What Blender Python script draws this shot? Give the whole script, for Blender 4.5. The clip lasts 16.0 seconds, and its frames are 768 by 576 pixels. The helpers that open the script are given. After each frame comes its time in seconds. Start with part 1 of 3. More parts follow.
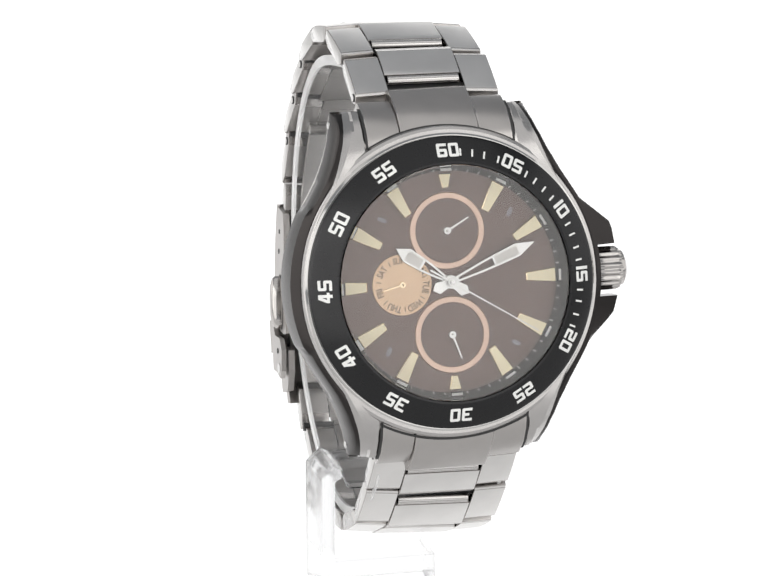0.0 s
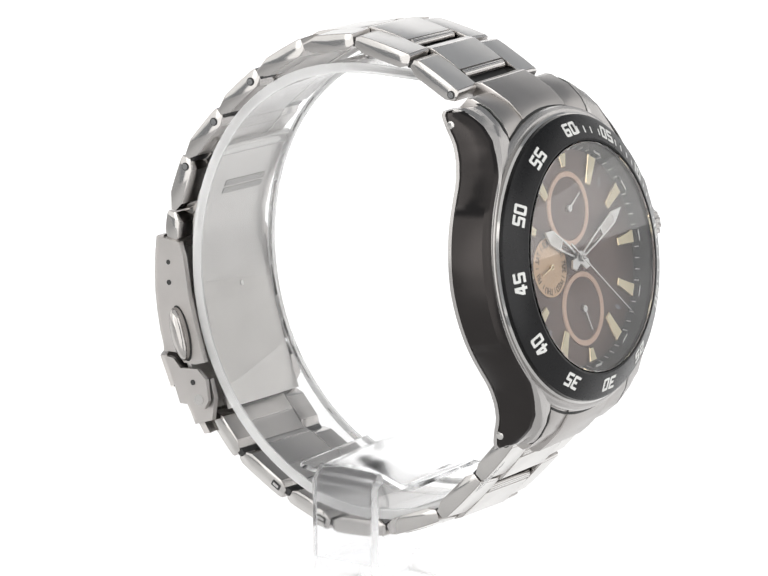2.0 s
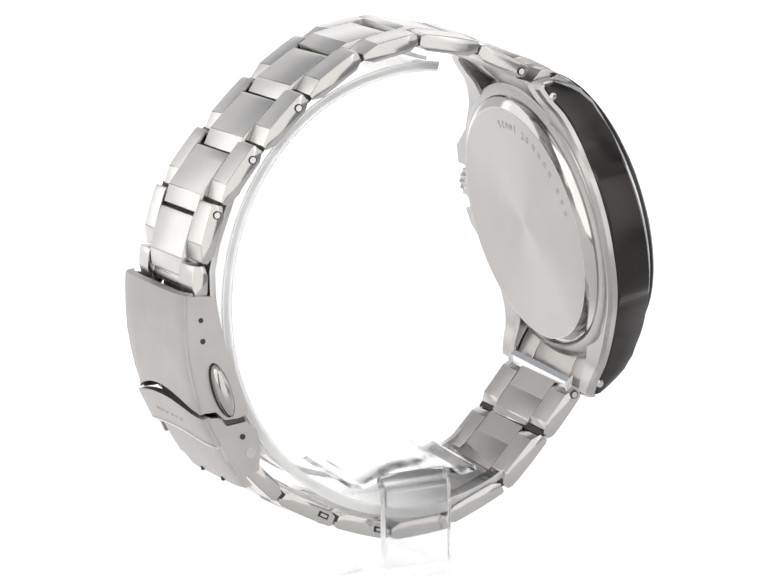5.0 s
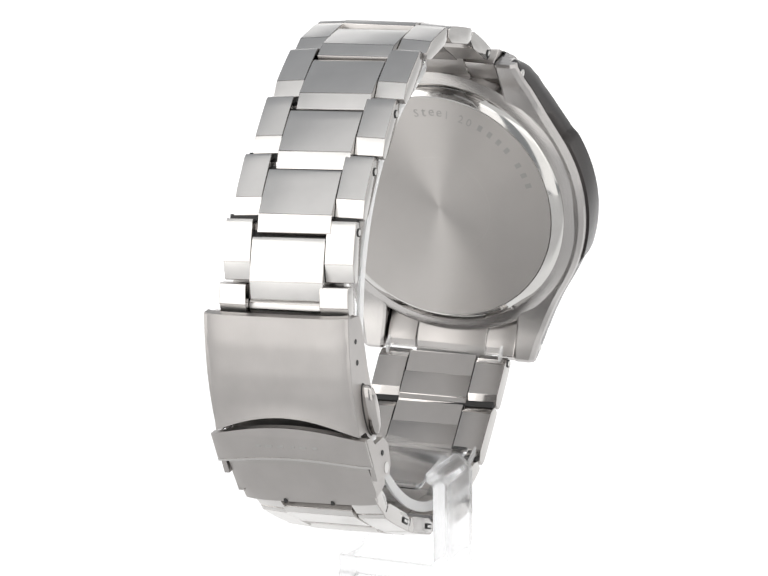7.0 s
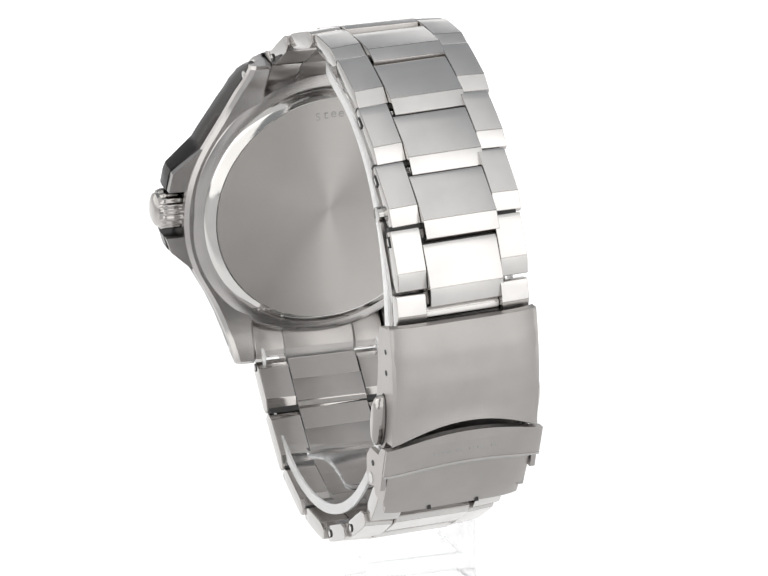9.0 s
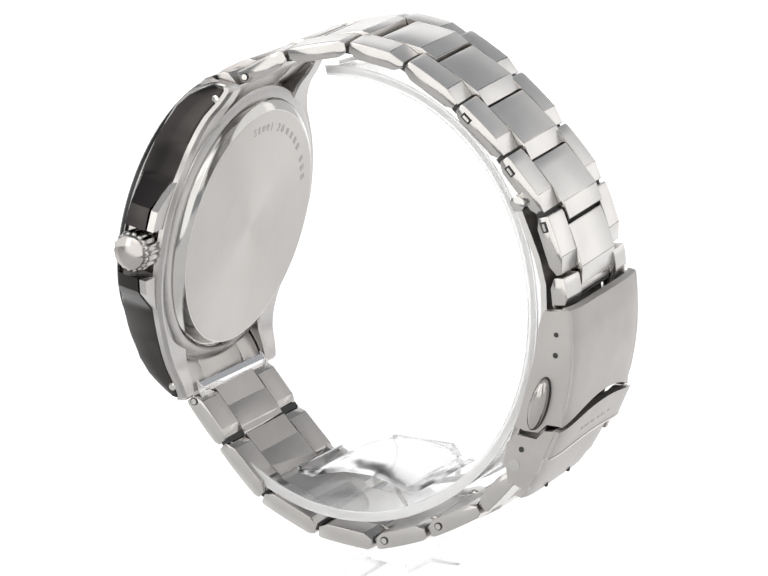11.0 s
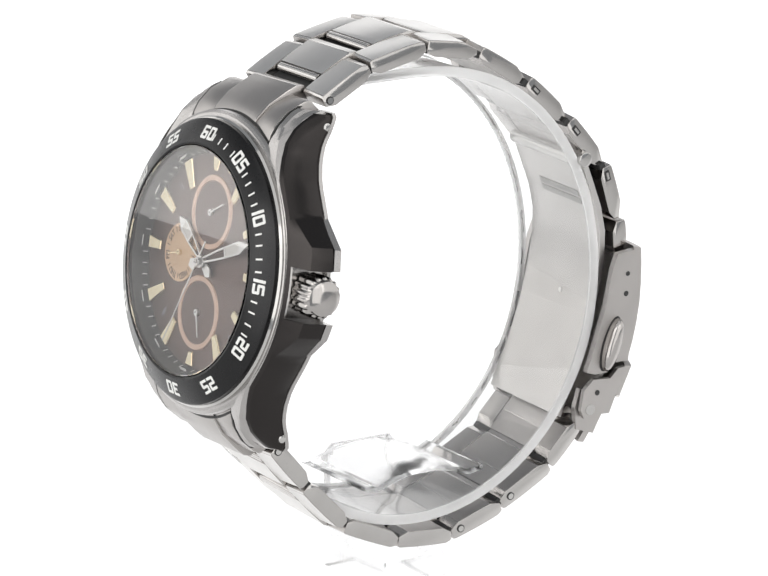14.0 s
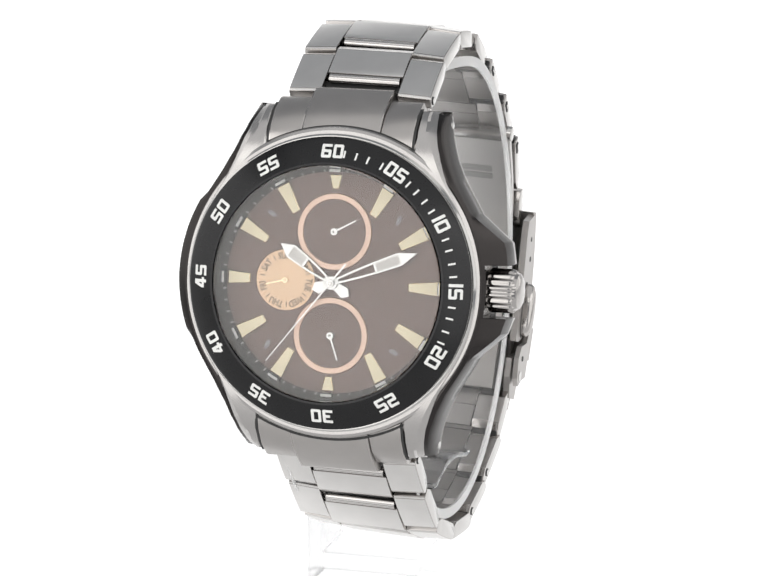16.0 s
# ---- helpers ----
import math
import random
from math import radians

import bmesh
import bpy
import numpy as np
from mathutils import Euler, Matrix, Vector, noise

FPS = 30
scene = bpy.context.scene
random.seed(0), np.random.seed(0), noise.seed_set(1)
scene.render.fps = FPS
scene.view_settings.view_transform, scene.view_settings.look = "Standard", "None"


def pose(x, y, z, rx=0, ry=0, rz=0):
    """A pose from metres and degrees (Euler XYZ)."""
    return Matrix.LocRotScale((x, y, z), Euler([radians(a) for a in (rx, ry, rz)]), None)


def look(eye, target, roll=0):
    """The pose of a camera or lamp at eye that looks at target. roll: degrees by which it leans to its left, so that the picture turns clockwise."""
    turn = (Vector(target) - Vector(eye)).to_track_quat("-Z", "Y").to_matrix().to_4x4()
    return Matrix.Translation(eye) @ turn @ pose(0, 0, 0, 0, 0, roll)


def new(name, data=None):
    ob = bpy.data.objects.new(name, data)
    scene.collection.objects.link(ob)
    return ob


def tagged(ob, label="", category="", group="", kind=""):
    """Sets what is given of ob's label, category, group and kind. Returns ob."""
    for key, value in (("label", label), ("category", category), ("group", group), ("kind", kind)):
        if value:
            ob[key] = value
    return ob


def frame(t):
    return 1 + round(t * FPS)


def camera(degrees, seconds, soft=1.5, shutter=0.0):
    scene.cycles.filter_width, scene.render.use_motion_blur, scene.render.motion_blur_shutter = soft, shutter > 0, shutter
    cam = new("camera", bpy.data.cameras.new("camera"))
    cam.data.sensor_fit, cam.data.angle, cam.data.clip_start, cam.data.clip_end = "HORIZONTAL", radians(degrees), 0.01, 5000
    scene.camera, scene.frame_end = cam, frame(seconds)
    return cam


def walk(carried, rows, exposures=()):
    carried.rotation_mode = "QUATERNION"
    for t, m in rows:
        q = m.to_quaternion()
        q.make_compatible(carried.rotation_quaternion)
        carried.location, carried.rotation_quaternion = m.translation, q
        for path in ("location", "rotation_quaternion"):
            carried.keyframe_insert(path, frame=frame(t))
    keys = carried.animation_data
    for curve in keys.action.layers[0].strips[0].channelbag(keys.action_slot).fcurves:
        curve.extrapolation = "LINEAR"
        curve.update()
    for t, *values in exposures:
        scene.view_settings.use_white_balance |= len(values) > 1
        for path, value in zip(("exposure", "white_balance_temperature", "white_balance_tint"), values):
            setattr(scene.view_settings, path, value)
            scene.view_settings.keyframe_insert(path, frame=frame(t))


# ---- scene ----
MM = 0.001
FLOOR = 205.5          # camera height over the table top, mm
YAW = 12.98            # turn of the dial's plane at the start, degrees

cam = camera(10.125, 16.0, soft=1.5)
EYE = pose(-0.00024, -0.62595, (FLOOR + 0.95) * MM, 90 - 14.40, 0, 0) @ pose(0, 0, 0, 0, 0.037, 0) @ pose(0, 0, 0, 0, 0, -0.362)
walk(cam, [(0.0, EYE), (16.0, EYE)])

# ---- light: a white product table with a graded glow, soft lamps outside the view ----
world = bpy.data.worlds.new("world")
scene.world = world
world.use_nodes = True
wb = world.node_tree.nodes["Background"]
wb.inputs["Color"].default_value = (0.93, 0.96, 1.0, 1)
wb.inputs["Strength"].default_value = 0.36


def soft_lamp(name, place, aim, sx, sy, watts, colour=(1, 0.98, 0.95)):
    data = bpy.data.lights.new(name, "AREA")
    data.shape, data.size, data.size_y = "RECTANGLE", sx, sy
    data.energy, data.color = watts, colour
    ob = new(name, data)
    ob.matrix_world = look(place, aim)
    return ob


AIM = (0, 0, 0.06)
soft_lamp("soft_lamp_left", (-0.46, -0.68, 0.20), AIM, 0.95, 0.90, 3.4)
soft_lamp("side_lamp_left", (-0.85, 0.02, 0.32), AIM, 1.40, 0.64, 2.8)
soft_lamp("side_lamp_right", (0.85, 0.02, 0.32), AIM, 1.40, 0.64, 2.2)
soft_lamp("soft_lamp_top", (0.0, -0.42, 0.80), AIM, 1.50, 1.10, 2.5)
soft_lamp("soft_lamp_right", (0.46, -0.66, 0.20), AIM, 0.62, 0.90, 1.8)


# ---- materials ----
def material(name):
    m = bpy.data.materials.new(name)
    m.use_nodes = True
    nt = m.node_tree
    return m, nt, nt.nodes["Principled BSDF"]


def node(nt, kind, **values):
    n = nt.nodes.new(kind)
    for k, v in values.items():
        n.inputs[k].default_value = v
    return n


def grain(nt, b, stretch, scale, rough, bump, colour=None, tone=0.06):
    """Two scales of noise: fine stretched grain into bump and roughness, broad smears into colour."""
    co = nt.nodes.new("ShaderNodeTexCoord")
    mp = nt.nodes.new("ShaderNodeMapping")
    mp.inputs["Scale"].default_value = stretch
    nt.links.new(co.outputs["Object"], mp.inputs["Vector"])
    fine = node(nt, "ShaderNodeTexNoise", Scale=scale, Detail=4.0, Roughness=0.6)
    nt.links.new(mp.outputs["Vector"], fine.inputs["Vector"])
    broad = node(nt, "ShaderNodeTexNoise", Scale=180.0, Detail=3.0)
    nt.links.new(co.outputs["Object"], broad.inputs["Vector"])
    rr = node(nt, "ShaderNodeMapRange")
    rr.inputs["To Min"].default_value, rr.inputs["To Max"].default_value = rough
    mix = nt.nodes.new("ShaderNodeMath")
    mix.operation = "MULTIPLY_ADD"
    mix.inputs[1].default_value, mix.inputs[2].default_value = 0.5, 0.25
    nt.links.new(fine.outputs["Fac"], mix.inputs[0])
    nt.links.new(mix.outputs[0], rr.inputs["Value"])
    nt.links.new(rr.outputs["Result"], b.inputs["Roughness"])
    bp = node(nt, "ShaderNodeBump", Strength=bump, Distance=0.00005)
    nt.links.new(fine.outputs["Fac"], bp.inputs["Height"])
    nt.links.new(bp.outputs["Normal"], b.inputs["Normal"])
    if colour:
        ramp = nt.nodes.new("ShaderNodeValToRGB")
        lo = tuple(c * (1 - tone) for c in colour)
        hi = tuple(min(1, c * (1 + tone)) for c in colour)
        ramp.color_ramp.elements[0].color, ramp.color_ramp.elements[0].position = (*lo, 1), 0.3
        ramp.color_ramp.elements[1].color, ramp.color_ramp.elements[1].position = (*hi, 1), 0.7
        nt.links.new(broad.outputs["Fac"], ramp.inputs["Fac"])
        nt.links.new(ramp.outputs["Color"], b.inputs["Base Color"])


def metal(name, colour, rough, stretch=(1, 1, 1), scale=900.0, bump=0.1, tone=0.05):
    m, nt, b = material(name)
    b.inputs["Metallic"].default_value = 1.0
    grain(nt, b, stretch, scale, rough, bump, colour, tone)
    return m


def paint(name, colour, rough, scale=700.0, bump=0.06, tone=0.08, coat=0.0):
    m, nt, b = material(name)
    b.inputs["Coat Weight"].default_value = coat
    grain(nt, b, (1, 1, 1), scale, rough, bump, colour, tone)
    return m


STEEL = (0.46, 0.440, 0.427)
brushed = metal("brushed_steel", STEEL, (0.22, 0.38), (8, 0.25, 1), 1200.0, 0.35)
brushed_plate = metal("brushed_clasp_steel", (0.49, 0.47, 0.457), (0.32, 0.48), (8, 1, 0.25), 1200.0, 0.3)
polished = metal("polished_steel", (0.60, 0.59, 0.575), (0.06, 0.14), scale=500.0, bump=0.03)
trim_steel = metal("bright_facet_steel", (0.50, 0.48, 0.465), (0.10, 0.18), scale=700.0, bump=0.05)
# satin steel lightened in colour, for the light inside the bracelet
lightened_satin = metal("lightened_satin_steel", (0.76, 0.745, 0.73), (0.26, 0.38), scale=1500.0, bump=0.12)
bed_steel = metal("plain_blade_steel", (0.63, 0.615, 0.60), (0.28, 0.40), scale=1500.0, bump=0.12)
flank_steel = metal("polished_link_flank", (0.56, 0.545, 0.53), (0.06, 0.14), (1, 0.3, 1), 900.0, 0.06)
black_steel = metal("black_coated_steel", (0.048, 0.044, 0.043), (0.18, 0.30), scale=900.0, bump=0.06)
case_steel = metal("fine_brushed_case_steel", (0.50, 0.485, 0.475), (0.20, 0.30), (6, 6, 0.4), 900.0, 0.03)
black_bezel = metal("black_bezel_insert", (0.040, 0.040, 0.041), (0.22, 0.34), scale=1400.0, bump=0.08)
# black for the shade in gaps, slots and holes, put on as paint
recess_shade = paint("painted_recess_shade", (0.03, 0.03, 0.03), (0.5, 0.7))
white_ink = paint("white_numeral_paint", (0.82, 0.82, 0.80), (0.4, 0.55))
lume = paint("cream_luminous_paint", (0.90, 0.80, 0.56), (0.45, 0.6), scale=1500.0, bump=0.2)
gold = metal("pale_gold_frame", (0.83, 0.70, 0.48), (0.12, 0.25))
rose = metal("rose_gold_ring", (0.60, 0.43, 0.34), (0.32, 0.45), bump=0.06)
peach = metal("peach_gold_subdial", (0.64, 0.46, 0.31), (0.38, 0.48), scale=1500.0, bump=0.05)
hand_steel = metal("bright_hand_steel", (0.76, 0.755, 0.74), (0.30, 0.42))
hand_lume = paint("pale_luminous_paint", (0.66, 0.64, 0.61), (0.45, 0.6))
etched = metal("etched_steel", (0.44, 0.43, 0.42), (0.40, 0.55))
brown_ink = paint("brown_print", (0.09, 0.05, 0.035), (0.5, 0.65))
grey_ink = paint("grey_print", (0.22, 0.20, 0.21), (0.4, 0.6))


def dial_material():
    """Brown lacquer over metal brushed out from the centre, so that the sheen falls in rays."""
    m, nt, b = material("brown_sunray_dial")
    b.inputs["Metallic"].default_value = 0.70
    b.inputs["Roughness"].default_value = 0.42
    b.inputs["Anisotropic"].default_value = 0.6
    co = nt.nodes.new("ShaderNodeTexCoord")
    broad = node(nt, "ShaderNodeTexNoise", Scale=120.0, Detail=2.0)
    fine = node(nt, "ShaderNodeTexNoise", Scale=2600.0, Detail=2.0)
    ramp = nt.nodes.new("ShaderNodeValToRGB")
    ramp.color_ramp.elements[0].color = (0.124, 0.083, 0.072, 1)
    ramp.color_ramp.elements[1].color = (0.148, 0.101, 0.088, 1)
    mix = nt.nodes.new("ShaderNodeMath")
    mix.operation = "MULTIPLY_ADD"
    mix.inputs[1].default_value = 0.2
    for n in (broad, fine):
        nt.links.new(co.outputs["Object"], n.inputs["Vector"])
    nt.links.new(fine.outputs["Fac"], mix.inputs[0])
    nt.links.new(broad.outputs["Fac"], mix.inputs[2])
    nt.links.new(mix.outputs[0], ramp.inputs["Fac"])
    nt.links.new(ramp.outputs["Color"], b.inputs["Base Color"])
    tan = nt.nodes.new("ShaderNodeTangent")
    tan.direction_type, tan.axis = "RADIAL", "Y"
    nt.links.new(tan.outputs["Tangent"], b.inputs["Tangent"])
    return m


def back_material():
    """Steel turned on a lathe: fine rings that spread the shine into a cross."""
    m, nt, b = material("turned_case_back_steel")
    b.inputs["Metallic"].default_value = 1.0
    grain(nt, b, (1, 1, 1), 900.0, (0.26, 0.34), 0.03, (0.54, 0.518, 0.50), 0.02)
    b.inputs["Anisotropic"].default_value = 0.9
    b.inputs["Anisotropic Rotation"].default_value = 0.25
    co = nt.nodes.new("ShaderNodeTexCoord")
    lines = node(nt, "ShaderNodeTexWave", Scale=420.0, Distortion=0.0)
    lines.wave_type, lines.rings_direction = "RINGS", "Y"
    nt.links.new(co.outputs["Object"], lines.inputs["Vector"])
    bp = node(nt, "ShaderNodeBump", Strength=0.02, Distance=0.00005)
    nt.links.new(lines.outputs["Fac"], bp.inputs["Height"])
    nt.links.new(bp.outputs["Normal"], b.inputs["Normal"])
    tan = nt.nodes.new("ShaderNodeTangent")
    tan.direction_type, tan.axis = "RADIAL", "Y"
    nt.links.new(tan.outputs["Tangent"], b.inputs["Tangent"])
    return m


def glass_material(name, colour, ior, rough=0.0, clear=1.0):
    m, nt, b = material(name)
    b.inputs["Base Color"].default_value = (*colour, 1)
    b.inputs["Transmission Weight"].default_value = clear
    b.inputs["Roughness"].default_value = rough
    b.inputs["IOR"].default_value = ior
    return m


dial_brown = dial_material()
turned = back_material()
crystal_glass = glass_material("mineral_crystal", (1, 1, 1), 1.57)
acrylic = glass_material("clear_acrylic", (0.95, 0.95, 0.955), 1.32, 0.22)
thin_clear = glass_material("thin_clear_plastic", (1.0, 1.0, 1.0), 1.12, 0.12, 1.0)
clear_cuff = glass_material("clear_cuff_plastic", (1.0, 1.0, 1.0), 1.30, 0.03, 0.94)
milky_rim = glass_material("milky_plastic_edge", (0.99, 0.99, 0.99), 1.10, 0.25, 0.5)


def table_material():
    """Translucent white acrylic with a painted glow: brightest where it curves up, dimmed towards its ends and front
    for the steel's reflections.
    """
    m, nt, b = material("graded_glow_acrylic")
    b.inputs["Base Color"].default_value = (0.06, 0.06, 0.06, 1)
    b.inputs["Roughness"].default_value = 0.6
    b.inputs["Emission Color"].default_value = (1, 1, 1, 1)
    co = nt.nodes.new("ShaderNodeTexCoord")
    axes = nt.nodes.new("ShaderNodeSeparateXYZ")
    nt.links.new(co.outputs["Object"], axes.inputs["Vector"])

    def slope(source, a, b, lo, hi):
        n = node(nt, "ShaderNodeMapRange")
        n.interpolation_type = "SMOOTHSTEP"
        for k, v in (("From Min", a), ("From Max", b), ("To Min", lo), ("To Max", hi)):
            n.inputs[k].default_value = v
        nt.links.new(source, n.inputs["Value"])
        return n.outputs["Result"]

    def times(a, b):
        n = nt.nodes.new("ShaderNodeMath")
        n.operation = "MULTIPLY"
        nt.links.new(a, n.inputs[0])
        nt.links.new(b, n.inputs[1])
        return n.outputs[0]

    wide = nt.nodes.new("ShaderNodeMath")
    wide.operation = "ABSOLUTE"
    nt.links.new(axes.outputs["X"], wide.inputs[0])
    # glow dimmed by hand at front and sides, so the steel reflects less
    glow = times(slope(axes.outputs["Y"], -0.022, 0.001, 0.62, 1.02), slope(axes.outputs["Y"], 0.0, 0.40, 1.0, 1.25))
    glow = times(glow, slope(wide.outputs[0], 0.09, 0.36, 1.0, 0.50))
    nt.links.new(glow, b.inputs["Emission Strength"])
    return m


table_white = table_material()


# ---- mesh helpers ----
def part(name, bm, mat, parent, label="", m=None, smooth=22, trim=None, inner=None):
    me = bpy.data.meshes.new(name)
    bmesh.ops.recalc_face_normals(bm, faces=bm.faces)
    bm.to_mesh(me)
    bm.free()
    me.transform(Matrix.Scale(MM, 4))
    me.materials.append(mat)
    if trim:
        me.materials.append(trim)
    if inner:
        me.materials.append(inner)
        me.materials.append(flank_steel)
    me.shade_smooth()
    me.set_sharp_from_angle(angle=radians(smooth))
    return put(name, me, parent, label, m)


def put(name, me, parent, label="", m=None):
    ob = new(name, me)
    ob.parent = parent
    if m is not None:
        ob.matrix_basis = m
    if label:
        tagged(ob, label)
    return ob


def mm(x, y, z, rx=0, ry=0, rz=0):
    return pose(x * MM, y * MM, z * MM, rx, ry, rz)


def extrude(bm, pts, lo, hi, axis):
    """Adds a prism: pts are pairs in the two other axes, in order."""
    def at(a, b, h):
        v = [a, b]
        v.insert(axis, h)
        return v
    low = [bm.verts.new(at(a, b, lo)) for a, b in pts]
    top = [bm.verts.new(at(a, b, hi)) for a, b in pts]
    n = len(pts)
    fs = [bm.faces.new(low[::-1]), bm.faces.new(top)]
    for i in range(n):
        fs.append(bm.faces.new((low[i], low[(i + 1) % n], top[(i + 1) % n], top[i])))
    return fs


def soften(bm, width, angle=25, segments=2, trim=-1):
    bm.normal_update()
    es = [e for e in bm.edges if len(e.link_faces) == 2 and e.calc_face_angle(0) > radians(angle)]
    bmesh.ops.bevel(bm, geom=es, offset=width, segments=segments, affect="EDGES", profile=0.6, clamp_overlap=True, material=trim)


def lathe(bm, profile, n=128):
    """Turns the closed profile of (radius, y) about the y axis."""
    rings = []
    for i in range(n):
        a = 2 * math.pi * i / n
        rings.append([bm.verts.new((r * math.sin(a), y, r * math.cos(a))) for r, y in profile])
    k = len(profile)
    for i in range(n):
        a, b = rings[i], rings[(i + 1) % n]
        for j in range(k):
            bm.faces.new((a[j], a[(j + 1) % k], b[(j + 1) % k], b[j]))


def disc(bm, r, y0, y1, n=96, cx=0, cz=0):
    extrude(bm, [(cx + r * math.sin(2 * math.pi * i / n), cz + r * math.cos(2 * math.pi * i / n)) for i in range(n)], y0, y1, 1)


def ring(bm, r0, r1, y0, y1, n=96):
    lathe(bm, [(r0, y0), (r1, y0), (r1, y1), (r0, y1)], n)


def sweep(x, knots):
    """Piecewise linear value at x over (x, value) knots."""
    xs, ys = zip(*knots)
    return float(np.interp(x, xs, ys))


def lettering(text, size, depth=0.12, bold=0.0, wide=1.0):
    """Mesh of flat writing, centred, upright in x and z, facing -y; size in mm is the capital height."""
    cu = bpy.data.curves.new("writing", "FONT")
    cu.body, cu.size, cu.extrude, cu.offset = text, 1.0, 0.0, bold
    cu.align_x, cu.align_y = "CENTER", "CENTER"
    cu.resolution_u = 3
    ob = bpy.data.objects.new("writing", cu)
    scene.collection.objects.link(ob)
    me = bpy.data.meshes.new_from_object(ob.evaluated_get(bpy.context.evaluated_depsgraph_get()))
    bpy.data.objects.remove(ob)
    bm = bmesh.new()
    bm.from_mesh(me)
    bpy.data.meshes.remove(me)
    lo = min(v.co.y for v in bm.verts)
    hi = max(v.co.y for v in bm.verts)
    k, mid = size / (hi - lo), (lo + hi) / 2
    for v in bm.verts:
        v.co = Vector((v.co.x * k * wide, 0, (v.co.y - mid) * k))
    got = bmesh.ops.extrude_face_region(bm, geom=list(bm.faces))
    for v in (g for g in got["geom"] if isinstance(g, bmesh.types.BMVert)):
        v.co.y -= depth
    return bm


# ---- the studio ----
def studio():
    bm = bmesh.new()
    rows = [(-0.135, 0.0), (0.5, 0.0)]
    rows += [(0.5 + 0.5 * math.sin(a), 0.5 - 0.5 * math.cos(a)) for a in (radians(k) for k in range(6, 91, 6))]
    rows += [(1.0, 0.62)]
    a = [bm.verts.new((-1.6, y, z)) for y, z in rows]
    b = [bm.verts.new((1.6, y, z)) for y, z in rows]
    c = [bm.verts.new((-1.6, y + 0.004 * (z > 0.1), z - 0.004)) for y, z in rows]
    d = [bm.verts.new((1.6, y + 0.004 * (z > 0.1), z - 0.004)) for y, z in rows]
    for i in range(len(rows) - 1):
        bm.faces.new((a[i], b[i], b[i + 1], a[i + 1]))
        bm.faces.new((c[i + 1], d[i + 1], d[i], c[i]))
    for u, v in ((a, c), (d, b)):
        for i in range(len(rows) - 1):
            bm.faces.new((u[i], u[i + 1], v[i + 1], v[i]))
    bm.faces.new((a[0], c[0], d[0], b[0]))
    bm.faces.new((a[-1], b[-1], d[-1], c[-1]))
    me = bpy.data.meshes.new("backdrop")
    bm.to_mesh(me)
    bm.free()
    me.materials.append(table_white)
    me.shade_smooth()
    tagged(new("backdrop", me), "seamless white table and backdrop with a painted glow", "backdrop", kind="structure")


studio()


# ---- the watch ----
watch = tagged(new("wrist_watch"), "steel watch with black bezel and brown dial on clear stand", "watch")
# the case's own frame, in the frame of the turning table: x to 3 o'clock, y into the case, z to 12 o'clock
CASE = mm(1.36, -34.08, FLOOR - 150.608, -10.41, -0.12, 0.85)
# the bracelet hangs a little askew from the case, and its clasp leans towards 3 o'clock
BAND = mm(1.813, -33.74, FLOOR - 150.48, -10.80, 0.10, 0.37)
LEAN = 2.6
CLASP = BAND @ mm(0, 68, -6) @ pose(0, 0, 0, 0, LEAN, 1.0) @ mm(0, -68, 6)


def front_y(z):
    return sweep(abs(z), [(0, 2.0), (15.5, 2.1), (17.5, 2.4), (20, 3.1), (22, 4.5), (23.6, 6.5), (24.4, 8.0), (24.8, 9.4)])


def back_y(z):
    return sweep(abs(z), [(0, 9.3), (15, 9.0), (18, 9.4), (20.2, 10.1), (22.7, 11.5), (24.2, 12.0), (24.8, 11.7)])


def flank_x(z):
    if abs(z) < 12.0:
        return math.sqrt(22.8 ** 2 - z * z)
    return sweep(abs(z), [(12, 19.39), (15, 17.6), (18, 16.2), (21, 15.1), (24.8, 14.1)])


def slant(z):
    """How far the flank leans in from its back edge to its front edge."""
    return sweep(abs(z), [(0, 0.3), (12, 0.4), (18, 0.6), (24.8, 0.7)])


def guard_x(z):
    if abs(z) < 3.7:
        return 21.2
    if z > 0:
        return max(flank_x(z), sweep(z, [(3.7, 25.3), (6.8, 24.9), (11.6, 19.0), (12.5, 10)]))
    return max(flank_x(z), sweep(-z, [(3.7, 25.4), (6.2, 24.6), (10.6, 19.6), (11.5, 10)]))


